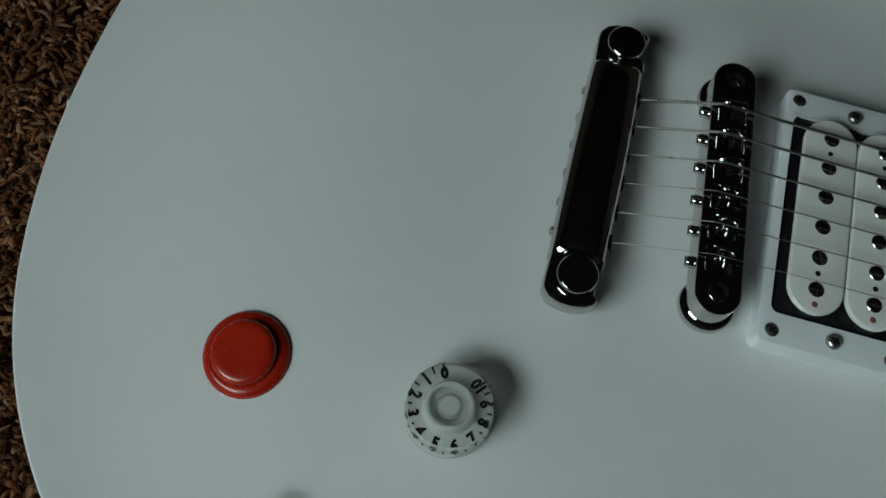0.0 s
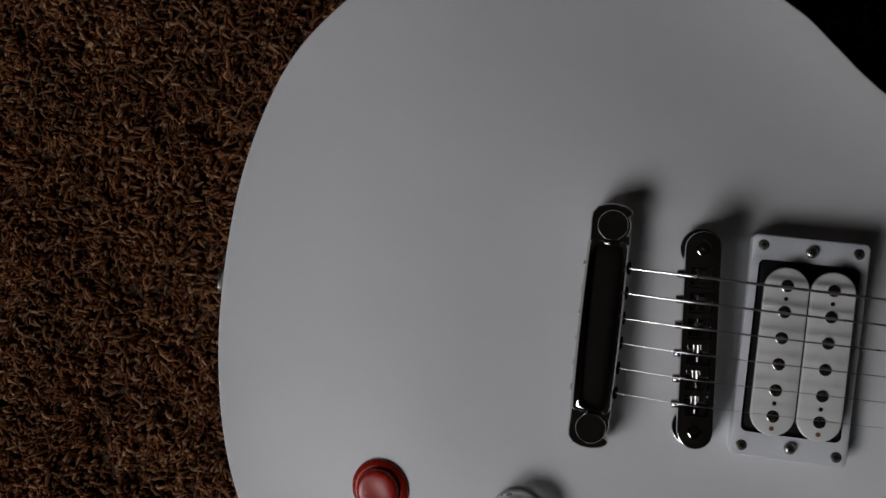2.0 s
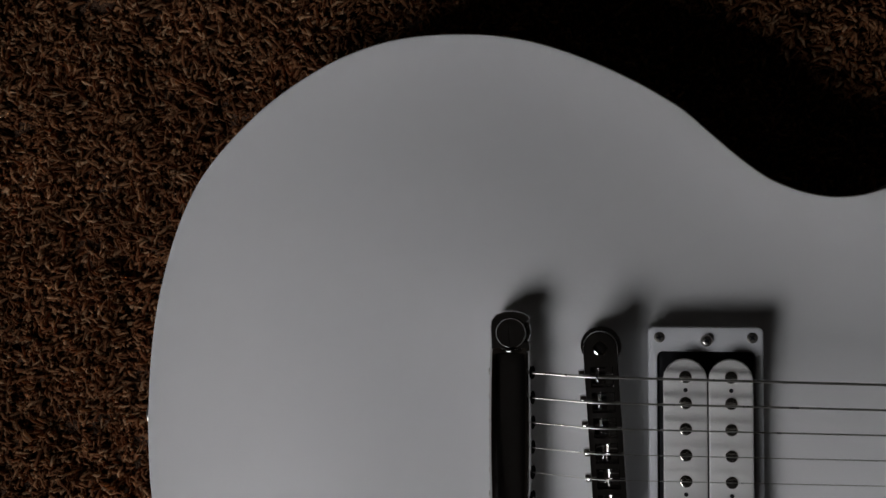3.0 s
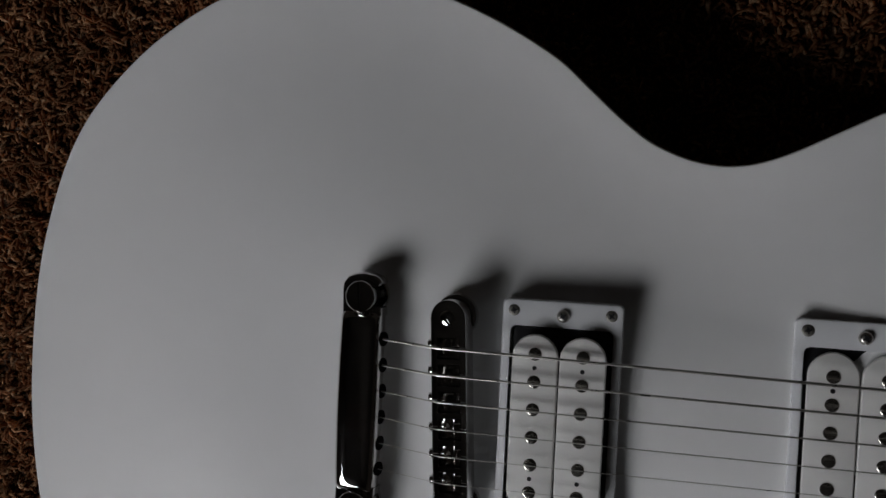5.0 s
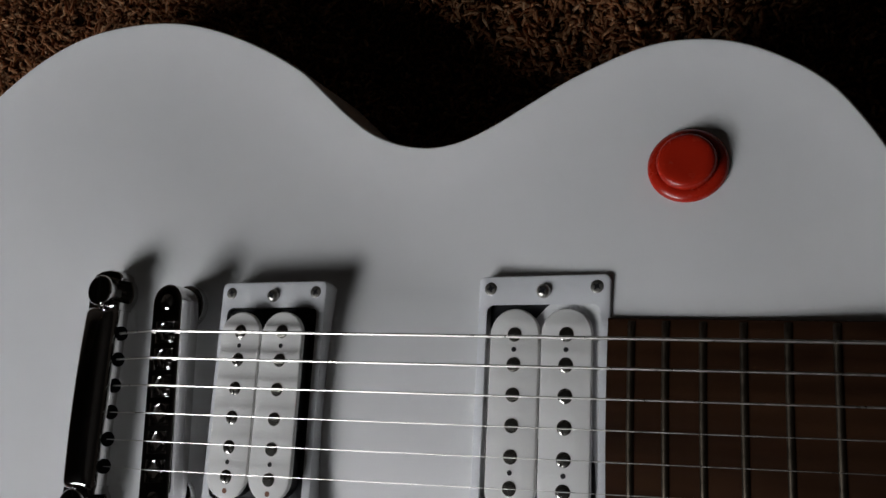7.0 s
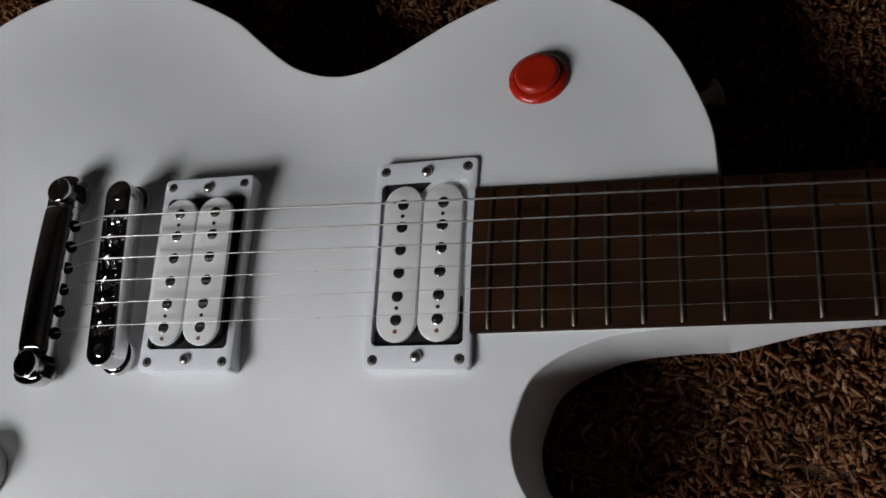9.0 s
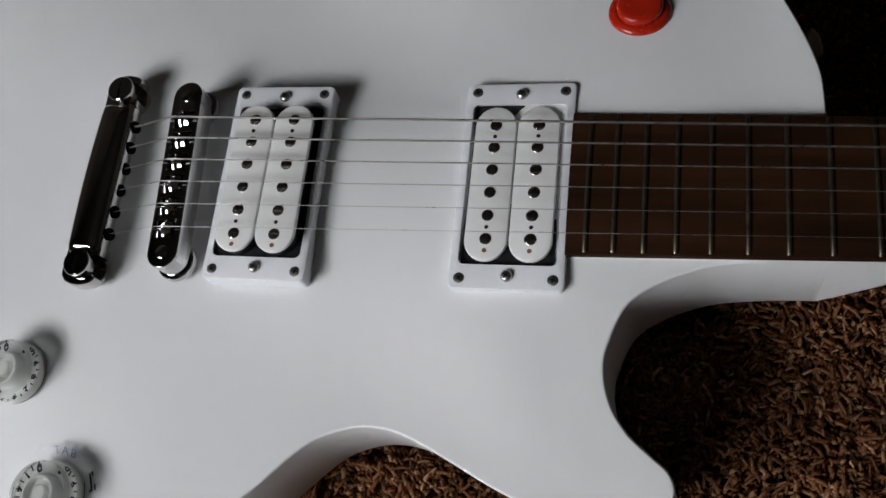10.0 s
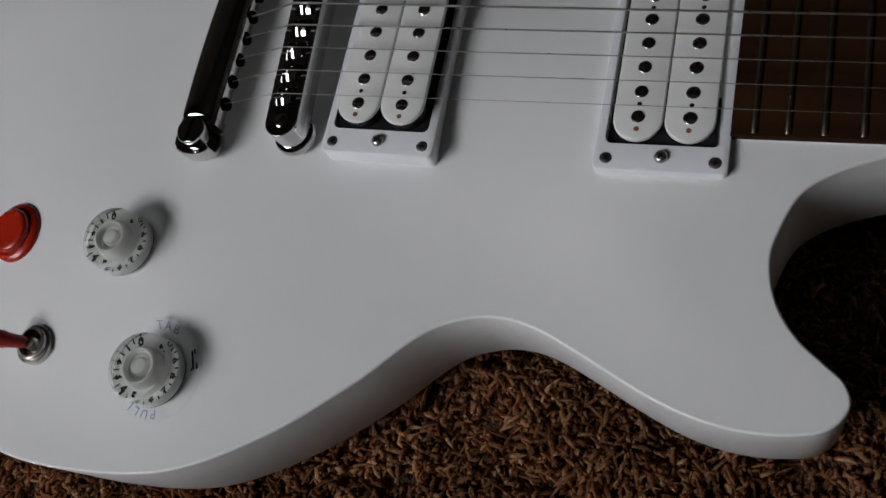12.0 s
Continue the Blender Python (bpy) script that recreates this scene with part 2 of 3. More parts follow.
HALF, TALL, THICK = 2.4, 2.6, 0.12
wall_piece("floor", WINDOW_FAR, HALF, -HALF, HALF, -0.05, 0.0095, FLOOR, "brown deep-pile carpet floor in a dim room", "floor")
wall_piece("ceiling", WINDOW_FAR, HALF, -HALF, HALF, TALL, TALL + 0.1, CEILING, "plain unseen ceiling, coloured near black to stand for shade", "ceiling")
wall_piece("wall_east", HALF, HALF + THICK, -HALF, HALF, 0, TALL, WALL, "plain unseen wall, coloured dark to stand for shade", "wall")
wall_piece("wall_north", WINDOW_FAR, HALF, HALF, HALF + THICK, 0, TALL, WALL, "plain unseen wall, coloured dark to stand for shade", "wall")
wall_piece("wall_south", WINDOW_FAR, HALF, -HALF - THICK, -HALF, 0, TALL, WALL, "plain unseen wall, coloured dark to stand for shade", "wall")
west = wall_piece("wall_west", WINDOW_FAR - THICK, WINDOW_FAR, -HALF, -WINDOW_W / 2, 0, TALL, WALL, "plain unseen wall round the window, coloured dark to stand for shade", "wall")
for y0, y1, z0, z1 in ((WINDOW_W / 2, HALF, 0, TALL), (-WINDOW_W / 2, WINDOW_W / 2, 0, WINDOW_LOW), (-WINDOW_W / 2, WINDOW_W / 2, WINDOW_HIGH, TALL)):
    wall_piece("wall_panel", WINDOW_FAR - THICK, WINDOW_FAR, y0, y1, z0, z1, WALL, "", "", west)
window = new("window_1")
window.matrix_world = ROOM
tagged(window, "white-framed window that lets daylight in", "window", kind="structure")
for y0, y1, z0, z1 in ((-WINDOW_W / 2, -WINDOW_W / 2 + 0.05, WINDOW_LOW, WINDOW_HIGH), (WINDOW_W / 2 - 0.05, WINDOW_W / 2, WINDOW_LOW, WINDOW_HIGH),
                       (-WINDOW_W / 2 + 0.05, WINDOW_W / 2 - 0.05, WINDOW_LOW, WINDOW_LOW + 0.05), (-WINDOW_W / 2 + 0.05, WINDOW_W / 2 - 0.05, WINDOW_HIGH - 0.05, WINDOW_HIGH)):
    wall_piece("window_frame", WINDOW_FAR - 0.09, WINDOW_FAR - 0.04, y0, y1, z0, z1, FRAME, "", "", window)
pane = wall_piece("pane", WINDOW_FAR - 0.072, WINDOW_FAR - 0.066, -WINDOW_W / 2 + 0.05, WINDOW_W / 2 - 0.05, WINDOW_LOW + 0.05, WINDOW_HIGH - 0.05, GLASS, "", "", window)
pane.visible_shadow = False

# ---- guitar ----
guitar = new("electric_guitar")
guitar.matrix_world = TIPPED
tagged(guitar, "white satin electric guitar lying face up on brown carpet", "guitar")
BACK, RIM, TOP = 12.0, 57.0, 68.2

# The body's outline, smooth between these: from the upper horn through the waist to the tail, then back to the cutaway.
UPPER = [(222, 31), (220.1, 52.5), (210.2, 80.6), (202, 95.6), (193, 107.4), (179, 118.2), (164, 125.4), (147, 128.3), (132, 126.8), (110, 119.2), (94, 111.4), (79, 104), (67, 99.7), (56, 98.4), (46, 99.6),
         (37, 102.4), (27, 107.3), (15, 116.7), (5.3, 125.6), (-10.1, 139.3), (-41.1, 157.4), (-73.4, 169.9), (-105, 174.5), (-138.5, 172.6), (-170.7, 161.4), (-204.2, 139.2), (-233.3, 106.1), (-250.2, 60)]
LOWER = [(-256.3, 12), (-254.5, -42), (-242.6, -91.5), (-218.8, -132), (-185.7, -161.5), (-145, -175.8), (-105, -177.4), (-62.4, -170.8), (-24.3, -151.2), (5.9, -127.6), (28.5, -106.4), (44, -99.7), (57, -98.7),
         (69, -101.4), (84, -107.9), (103, -117), (119.5, -123.4), (136.4, -126.4), (152, -125.6), (163, -122.2), (168.6, -114.5), (166.8, -107.6), (160.5, -102), (152.2, -95), (145.6, -85), (142.8, -74),
         (143.5, -64), (152.2, -45.5), (175.9, -33), (200.7, -29.3), (222, -28.7)]
KNOTS = UPPER + LOWER
OUTLINE = np.vstack([spline(KNOTS, 9, closed=False), KNOTS[-1]])
CUTS = len(OUTLINE)


def edge_distance(q):
    """Distance of points from the outline (the joint under the neck left out), and whether they lie inside."""
    a, b = OUTLINE[:-1], OUTLINE[1:]
    best = np.full(len(q), 1e9)
    inside = np.zeros(len(q), bool)
    ab = b - a
    for (ax, ay), (dx, dy) in zip(a, ab):
        t = np.clip(((q[:, 0] - ax) * dx + (q[:, 1] - ay) * dy) / (dx * dx + dy * dy), 0, 1)
        best = np.minimum(best, np.hypot(q[:, 0] - ax - t * dx, q[:, 1] - ay - t * dy))
    for (ax, ay), (bx, by) in zip(OUTLINE, np.roll(OUTLINE, -1, 0)):
        if ay != by:
            hit = ((ay > q[:, 1]) != (by > q[:, 1])) & (q[:, 0] < (bx - ax) * (q[:, 1] - ay) / (by - ay) + ax)
            inside ^= hit
    return best, inside


def soft_distance(q):
    """Distance from the outline, smooth across the middle of the body as well."""
    mid, step = (OUTLINE[:-1] + OUTLINE[1:]) / 2, np.linalg.norm(np.diff(OUTLINE, axis=0), axis=1)
    total = np.zeros(len(q))
    for (mx, my), ds in zip(mid, step):
        total += ds / ((q[:, 0] - mx) ** 2 + (q[:, 1] - my) ** 2 + 1.0) ** 2.5
    return (total / (4 / 3)) ** -0.25


def neck_lift(q):
    """How far the rim rises towards the neck joint."""
    c = np.clip((q[:, 0] - 40.0) / 78.0, 0, 1)
    wide = np.where(q[:, 1] < 0, 97.0, 85.0)
    return (9.0 - 0.06 * np.maximum(0, q[:, 0] - 134.0)) * np.exp(-((q[:, 1] / wide) ** 2)) * c * c * (3 - 2 * c)


def top_height(q):
    """The carved top: a flat rim and a long slope up to the middle."""
    d, rim = soft_distance(q), RIM + neck_lift(q)
    s = np.clip((d - 8.0) / 98.0, 0, 1)
    return rim + (TOP - rim) * s**2 * (3 - 2 * s)


def build_body():
    from mathutils.geometry import delaunay_2d_cdt
    n = CUTS
    tangent = np.gradient(OUTLINE, axis=0)
    normal = np.stack([tangent[:, 1], -tangent[:, 0]], 1)
    normal /= np.linalg.norm(normal, axis=1)[:, None]
    normal = -normal  # out of the body is to the right of this path, so in is to the left
    centre = OUTLINE.mean(0)
    inward = normal if ((OUTLINE + normal * 5 - centre) ** 2).sum() < ((OUTLINE - normal * 5 - centre) ** 2).sum() else -normal
    fillet = 1.1
    edge = top_height(OUTLINE + inward * fillet)
    loops = [np.column_stack([OUTLINE + inward * 1.5, np.full(n, BACK)]), np.column_stack([OUTLINE, np.full(n, BACK + 1.5)])]
    for k in range(6):
        a = math.pi / 2 * k / 5
        loops.append(np.column_stack([OUTLINE + inward * fillet * (1 - math.cos(a)), edge - fillet + fillet * math.sin(a)]))
    ring = OUTLINE + inward * fillet
    xs, ys = np.meshgrid(np.arange(-252, 222, 3.5), np.arange(-176, 176, 3.5))
    q = np.column_stack([xs.ravel() + 1.75 * (np.round((ys.ravel() + 176) / 3.5) % 2), ys.ravel()])
    q = q[q[:, 0] < 220]
    d, inside = edge_distance(q)
    q = q[inside & (d > fillet + 2.4)]
    flat = [Vector(p) for p in np.vstack([ring, q])]
    verts, edges, faces, *_ = delaunay_2d_cdt(flat, [(i, (i + 1) % n) for i in range(n)], [], 1, 1e-4)
    v2 = np.array([tuple(v) for v in verts])
    top = np.column_stack([v2, top_height(v2)])
    step = 0.5
    side = np.vstack(loops)
    rows = len(loops)
    points = np.vstack([side, top])
    polys = [(r * n + i, r * n + (i + 1) % n, (r + 1) * n + (i + 1) % n, (r + 1) * n + i) for r in range(rows - 1) for i in range(n)]
    base = rows * n
    last = (rows - 1) * n
    # the first n points of the flat part are the ring, in order
    polys += [tuple(last + i if i < n else base + i for i in f) for f in faces]
    polys.append(tuple(range(n))[::-1])
    me = bpy.data.meshes.new("body")
    me.from_pydata((points * MM).tolist(), [], polys)
    me.validate()
    bm = bmesh.new()
    bm.from_mesh(me)
    bmesh.ops.recalc_face_normals(bm, faces=bm.faces)
    bmesh.ops.delete(bm, geom=[v for v in bm.verts if not v.link_faces], context="VERTS")
    bm.to_mesh(me)
    bm.free()
    ob = link_mesh("body", me, WHITE, guitar, "white carved body with one sharp cutaway")
    # level normals on the carved top, from the carving itself
    co = np.empty(len(me.vertices) * 3)
    me.vertices.foreach_get("co", co)
    co = co.reshape(-1, 3) / MM
    vn = np.empty(len(me.vertices) * 3)
    me.vertices.foreach_get("normal", vn)
    vn = vn.reshape(-1, 3)
    d3, _ = edge_distance(co[:, :2])
    up = (co[:, 2] > RIM + neck_lift(co[:, :2]) - 0.3) & (d3 > fillet - 0.05)
    g = np.zeros((len(co), 2))
    for axis in range(2):
        off = np.zeros(2)
        off[axis] = step
        g[:, axis] = (top_height(co[:, :2] + off) - top_height(co[:, :2] - off)) / (2 * step)
    tn = np.column_stack([-g, np.ones(len(co))])
    tn /= np.linalg.norm(tn, axis=1)[:, None]
    vn[up] = tn[up]
    # crisp corners where the body ends at the neck
    corner = (co[:, 0] > 221.5) & ~up
    loop_normals = vn[[lp.vertex_index for lp in me.loops]]
    for poly in me.polygons:
        for li in poly.loop_indices:
            if corner[me.loops[li].vertex_index]:
                loop_normals[li] = poly.normal
    me.normals_split_custom_set(loop_normals.tolist())
    return ob


build_body()


def surface(x, y):
    return float(top_height(np.array([[x, y]], float))[0])


# Neck and fingerboard: pitched back from the body.
SCALE, LAST_FRET, FRETS = 628.6, 133.9, 22
BRIDGE_LINE = LAST_FRET - SCALE * 2 ** (-FRETS / 12)
NUT = BRIDGE_LINE + SCALE
PITCH = -0.0505


def board_z(x):
    """Height of the fingerboard's edge."""
    return 68.8 + PITCH * (x - LAST_FRET)


def board_half(x):
    return 30.3 - 7.6 * (x - 127) / (NUT - 127)


def crown(x, y, radius=305.0):
    h = board_half(x)
    return (h * h - y * y) / (2 * radius)


def across(x, half, z, rise=True, n=12, drop=0.0):
    return [(x, y, z + (crown(x, y) if rise else 0) - drop) for y in np.linspace(half, -half, n)]


def build_board():
    bm = bmesh.new()
    loops = []
    for x in np.linspace(126.5, NUT, 12):
        h, z = board_half(x), board_z(x)
        upper = [(x, y, z + crown(x, y)) for y in np.linspace(h - 0.4, -h + 0.4, 12)]
        loops.append([(x, h, z - 0.4)] + upper + [(x, -h, z - 0.4), (x, -h, z - 2.6), (x, h, z - 2.6)])
    board = part("fingerboard", stacked(loops, bm), ROSEWOOD, guitar, "dark brown rosewood fingerboard")
    for k in range(1, FRETS + 1):
        x = NUT - SCALE * (1 - 2 ** (-k / 12))
        h = board_half(x) - 0.9
        bm, loops = bmesh.new(), []
        for y, low in ((h, 0.75), (h - 1.0, 0.0), *((v, 0.0) for v in np.linspace(h - 8, -h + 8, 7)), (-h + 1.0, 0.0), (-h, 0.75)):
            z = board_z(x) + crown(x, y) - 0.25
            loops.append([(x + 1.15 * math.cos(a), y, z + (1.25 - low) * math.sin(a)) for a in np.linspace(0, math.pi, 7)])
        part("fret", stacked(loops, bm), FRET, board, "worn nickel fret" if k == 1 else "")
    part("nut", box(5, 2 * board_half(NUT) - 1, 8.5, 0.5, m=Matrix.Translation((NUT + 2.6, 0, board_z(NUT) - 5.6))), KNOB_WHITE, guitar, "white nut")
    return board


board = build_board()


def build_neck():
    """Heel and neck: a square block at the body, ramped up and rounded into the neck."""
    loops = []
    for x, deep, soft in ((214, 0, 1.5), (222, 0, 1.5), (224, 47.6, 2), (227, 46.0, 3), (232, 42.5, 5), (238, 38.5, 8), (246, 33.5, 12), (254, 29.2, 15), (262, 26.4, 17), (275, 24.2, 18), (340, 22, 18), (450, 21, 17), (NUT + 3, 20, 16)):
        z = board_z(x) - 2.65
        wide = board_half(x) + 0.02
        low = z - deep if deep else BACK + 0.3
        ease = min(1.0, max(0.0, 1 - (x - 222) / 36)) ** 1.5
        right = wide + (28.62 - board_half(222)) * ease if x > 220 else 28.6
        left = wide
        top = z - 1.2 * min(1.0, max(0.0, (224 - x) / 8))
        pts = [(x, left, top)]
        pts += [(x, left - soft * (1 - math.cos(a)), low + soft - soft * math.sin(a)) for a in np.linspace(0, math.pi / 2, 8)]
        pts += [(x, -right + soft * (1 - math.cos(a)), low + soft - soft * math.sin(a)) for a in np.linspace(math.pi / 2, 0, 8)]
        loops.append(pts + [(x, -right, top)])
    bm = stacked(loops)
    block = []
    for x in (128, 160, 190, 223):
        h, z = board_half(x) - 0.12, board_z(x) - 2.7
        block.append([(x, h, z), (x, h, 40), (x, -h, 40), (x, -h, z)])
    stacked(block, bm)
    neck = part("neck", bm, WHITE, guitar, "white painted neck with a rounded heel")
    neck.data.set_sharp_from_angle(angle=radians(35))
    outline = [(NUT + 3, 20), (NUT + 30, 30), (NUT + 60, 36), (NUT + 120, 38), (NUT + 175, 34), (NUT + 182, 12), (NUT + 172, 0), (NUT + 182, -12), (NUT + 175, -34), (NUT + 120, -38), (NUT + 60, -36), (NUT + 30, -30), (NUT + 3, -20)]
    bm = slab([(x - NUT, y) for x, y in outline], -14, 0, 0.8)
    part("headstock", bm, WHITE, guitar, "", at=mm(NUT, 0, board_z(NUT) - 1, 0, 17, 0))


build_neck()

# ---- strings ----
STRING_Y = [25.0 - 10.25 * k for k in range(6)]
STRING_R = [0.55, 0.44, 0.33, 0.21, 0.17, 0.13]
SADDLE_X = [-45.2, -44.2, -42.8, -43.2, -41.8, -40.6]
SADDLE_TOP = 85.0


def build_strings():
    for k, (y, r) in enumerate(zip(STRING_Y, STRING_R)):
        end_y = 17.4 - 6.96 * k
        top = SADDLE_TOP + 1.0 - 0.055 * (k - 2.5) ** 2
        end = Vector((NUT, end_y, board_z(NUT) + crown(NUT, end_y) + 1.4))
        at = Vector((SADDLE_X[k], y, top))
        pts = [(-75.5, y * 1.01, 74.6), (-71.2, y * 1.01, 76.4), tuple(at + Vector((-0.8, 0, -0.25))), tuple(at), tuple(at + (end - at) * 0.01), tuple(at + (end - at) * 0.5), tuple(end), (NUT + 70, end_y * 1.4, end.z - 10)]
        part("string", tube(pts, r, 8), STEEL, guitar, "wound steel string" if k < 3 else "thin plain steel string")


build_strings()


# ---- bridge and tailpiece ----
def build_tailpiece():
    """A rounded bar with an ear at each end, held by a slotted stud in an open notch."""
    half = 33.2
    section = [(9.0 * math.copysign(abs(math.cos(a)) ** 0.62, math.cos(a)), 75.2 + 7.0 * abs(math.sin(a)) ** 0.62) for a in np.linspace(math.pi, 0, 33)]
    section += [(8.7, 73.6), (7.2, 72.0), (-7.2, 72.0), (-8.7, 73.6)]
    loops = []
    bevel = ((0.6, 0.18), (1.2, 0.57), (1.9, 1.03), (2.4, 1.6))
    ends = [(half + past, drop) for past, drop in bevel]
    for y, drop in [(-y, d) for y, d in ends[::-1]] + [(y, 0.0) for y in np.linspace(-half, half, 17)] + ends:
        f = (min(abs(y), 36.6) / 36.6) ** 2
        loops.append([(x * (1.0 - 0.055 * f), y, z + 0.2 - 0.9 * f - (drop * (z - 74.0) / 8.0 if z > 74 else 0)) for x, z in section])
    bar = part("tailpiece", stacked(loops), CHROME, guitar, "chrome stop tailpiece bar", at=mm(-79.1, 0, 0))
    for s, cy in ((1, 42.0), (-1, -41.4)):
        # seen from above: the back edge, the rounded end, a hook, and the notch that takes the stud
        ear = [(-8.6, -7.6), (-8.9, 2.0), (-8.6, 5.0), (-6.6, 7.6), (-3.0, 8.9), (1.0, 9.2), (5.0, 8.4), (7.4, 6.9), (7.9, 5.6), (7.2, 4.6)]
        ear += [(4.1 * math.sin(a), 4.1 * math.cos(a)) for a in np.linspace(radians(40), radians(190), 9)] + [(7.8, -4.4), (8.2, -7.6)]
        n = len(ear)
        bm = bmesh.new()
        cx, my = -0.5, 1.0
        rows = []
        for z, inset in ((71.6, 0.5), (72.2, 0.0), (78.0, 0.0), (78.7, 0.22), (79.1, 0.7)):
            rows.append([bm.verts.new((cx + (x - cx) * (1 - inset / 9), (my + (y - my) * (1 - inset / 9)) * s, z)) for x, y in ear])
        for lo, hi in zip(rows, rows[1:]):
            for i in range(n):
                bm.faces.new((lo[i], lo[(i + 1) % n], hi[(i + 1) % n], hi[i]))
        bm.faces.new(rows[0])
        bm.faces.new(rows[-1])
        bmesh.ops.triangulate(bm, faces=[f for f in bm.faces if len(f.verts) > 4])
        part("ear", bm, CHROME, bar, at=mm(0.6, cy, 0))
        # the stud: a collar under the ear and a broad slotted head over it
        bm = lathe([(0, 60), (6.6, 60), (6.7, 64.6), (6.5, 65.0), (6.2, 65.1), (6.2, 68.6), (7.3, 68.8), (7.4, 71.0), (7.0, 71.5), (3.9, 71.6), (3.9, 79.0), (6.0, 79.1), (6.2, 79.4), (6.2, 82.3), (6.05, 82.75), (5.7, 83.0)], 48)
        for side in (1, -1):
            rim = [(5.7 * math.cos(a) * side, 5.7 * math.sin(a)) for a in np.linspace(radians(-81), radians(81), 22)]
            stacked([[(x, y, 82.0) for x, y in rim], [(x, y, 83.0) for x, y in rim]], bm)
        lathe([(5.75, 82.0), (0, 82.05)], 32, bm)
        part("stud", bm, CHROME, bar, "round slotted chrome stud", at=mm(0.9, cy, 0, 0, 0, 4 * s))
    for y in STRING_Y:
        part("string_hole", lathe([(0, 0), (2.2, 0), (2.5, 0.35), (2.9, 0.5), (2.5, 0.52), (0, 0.53)], 20), HOLE, bar, at=mm(8.85, y * 1.01, 76.2, 0, 74, 0))
        part("ball_end", lathe([(0, 0), (1.3, 0), (1.5, 0.5), (0, 0.9)], 12), STEEL, bar, at=mm(-8.75, y * 1.01, 74.6, 0, -90, 0))


build_tailpiece()


def build_bridge():
    turn = mm(-39.6, -0.2, 0, 0, 0, 3.4)

    def capsule(r, half):
        return [(r * math.cos(a), half + r * math.sin(a)) for a in np.linspace(0, math.pi, 14)] + [(r * math.cos(a), -half + r * math.sin(a)) for a in np.linspace(math.pi, 2 * math.pi, 14)]

    outer = capsule(6.9, 36.6)
    # rim of the frame, then the plate with a deep slot under every string
    rows = [[(x, y, 73.2) for x, y in outer], [(x, y, 82.9) for x, y in outer], [(x * 0.985, y * 0.998, 83.2) for x, y in outer], [(x * 0.95, y * 0.993, 83.35) for x, y in outer], [(x * 0.88, y * 0.98, 83.4) for x, y in outer]]
    bm = stacked(rows, close_top=False, close_bottom=False)
    top_rim, low_rim = [(x, y) for x, y, _ in rows[-1]], outer
    slots = [[(cx, cy) for cx, cy in ((4.6, y + 4.15), (-4.6, y + 4.15), (-4.6, y - 4.15), (4.6, y - 4.15))] for y in STRING_Y]
    from mathutils.geometry import delaunay_2d_cdt
    for rim, z, cut in ((top_rim, 83.4, slots), (low_rim, 73.2, [])):
        pts, edges = list(rim), [(i, (i + 1) % len(rim)) for i in range(len(rim))]
        for slot in cut:
            first = len(pts)
            pts += slot
            edges += [(first + i, first + (i + 1) % 4) for i in range(4)]
        flat, _, faces, *_ = delaunay_2d_cdt([Vector(p) for p in pts], edges, [], 1, 1e-4)
        made = [bm.verts.new((p.x, p.y, z)) for p in flat]
        for f in faces:
            mid = sum((flat[i] for i in f), Vector((0, 0))) / len(f)
            if not cut or not any(abs(mid.x) < 4.6 and abs(mid.y - y) < 4.15 for y in STRING_Y):
                bm.faces.new([made[i] for i in f])
    for slot in slots:
        my = sum(y for _, y in slot) / 4
        ends = [[bm.verts.new((x * k, my + (y - my) * k, z)) for x, y in slot] for z, k in ((79.2, 0.93), (83.0, 0.93), (83.4, 1.0))]
        bm.faces.new(ends[0])
        for lo, hi in zip(ends, ends[1:]):
            for i in range(4):
                bm.faces.new((lo[i], lo[(i + 1) % 4], hi[(i + 1) % 4], hi[i]))
    bmesh.ops.remove_doubles(bm, verts=bm.verts, dist=0.01)
    bmesh.ops.recalc_face_normals(bm, faces=bm.faces)
    bridge = part("bridge", bm, CHROME, guitar, "chrome bridge with six sliding saddles", at=turn)
    bridge.data.set_sharp_from_angle(angle=radians(40))
    for s in (1, -1):
        bm = lathe([(0, 55), (3.0, 55), (3.0, 83.5), (2.5, 83.9), (0, 83.95)], 20)
        box(0.7, 4.2, 0.2, 0.05, bm, Matrix.Translation((0, 0, 83.9)))
        part("post", bm, CHROME, bridge, at=mm(0, s * 36.6, 0, 0, 0, 35 * s))
        bm = bmesh.new()
        gear = []
        for i in range(96):
            rr = 8.6 if i % 2 else 8.2
            gear.append((rr * math.cos(2 * math.pi * i / 96), rr * math.sin(2 * math.pi * i / 96)))
        slab(gear, 69.6, 72.4, 0.45, bm, 2)
        lathe([(5.2, 72.3), (5.2, 73.3), (0, 73.3)], 24, bm)
        lathe([(6.6, 60), (6.6, 67.6), (6.2, 68.0), (4.4, 68.1), (4.4, 69.8)], 32, bm)
        part("thumbwheel", bm, CHROME, bridge, "knurled chrome thumbwheel", at=mm(0, s * 36.6, 0))
    back = turn.inverted()
    for k, y in enumerate(STRING_Y):
        p = back @ Vector((SADDLE_X[k] * MM, y * MM, SADDLE_TOP * MM)) / MM
        px = max(-1.4, min(1.4, p.x))
        # a flat-sided block: one upright face, one long bevel, a thin crest with a notch for the string
        wedge = [(-2.7, 0), (2.8, 0), (2.8, 3.4), (1.0, 5.3), (0.6, 5.7), (-0.2, 5.7), (-0.5, 5.3), (-0.6, 3.9), (-2.7, 3.7)]
        if k < 3:
            wedge = [(-x, z) for x, z in wedge[::-1]]
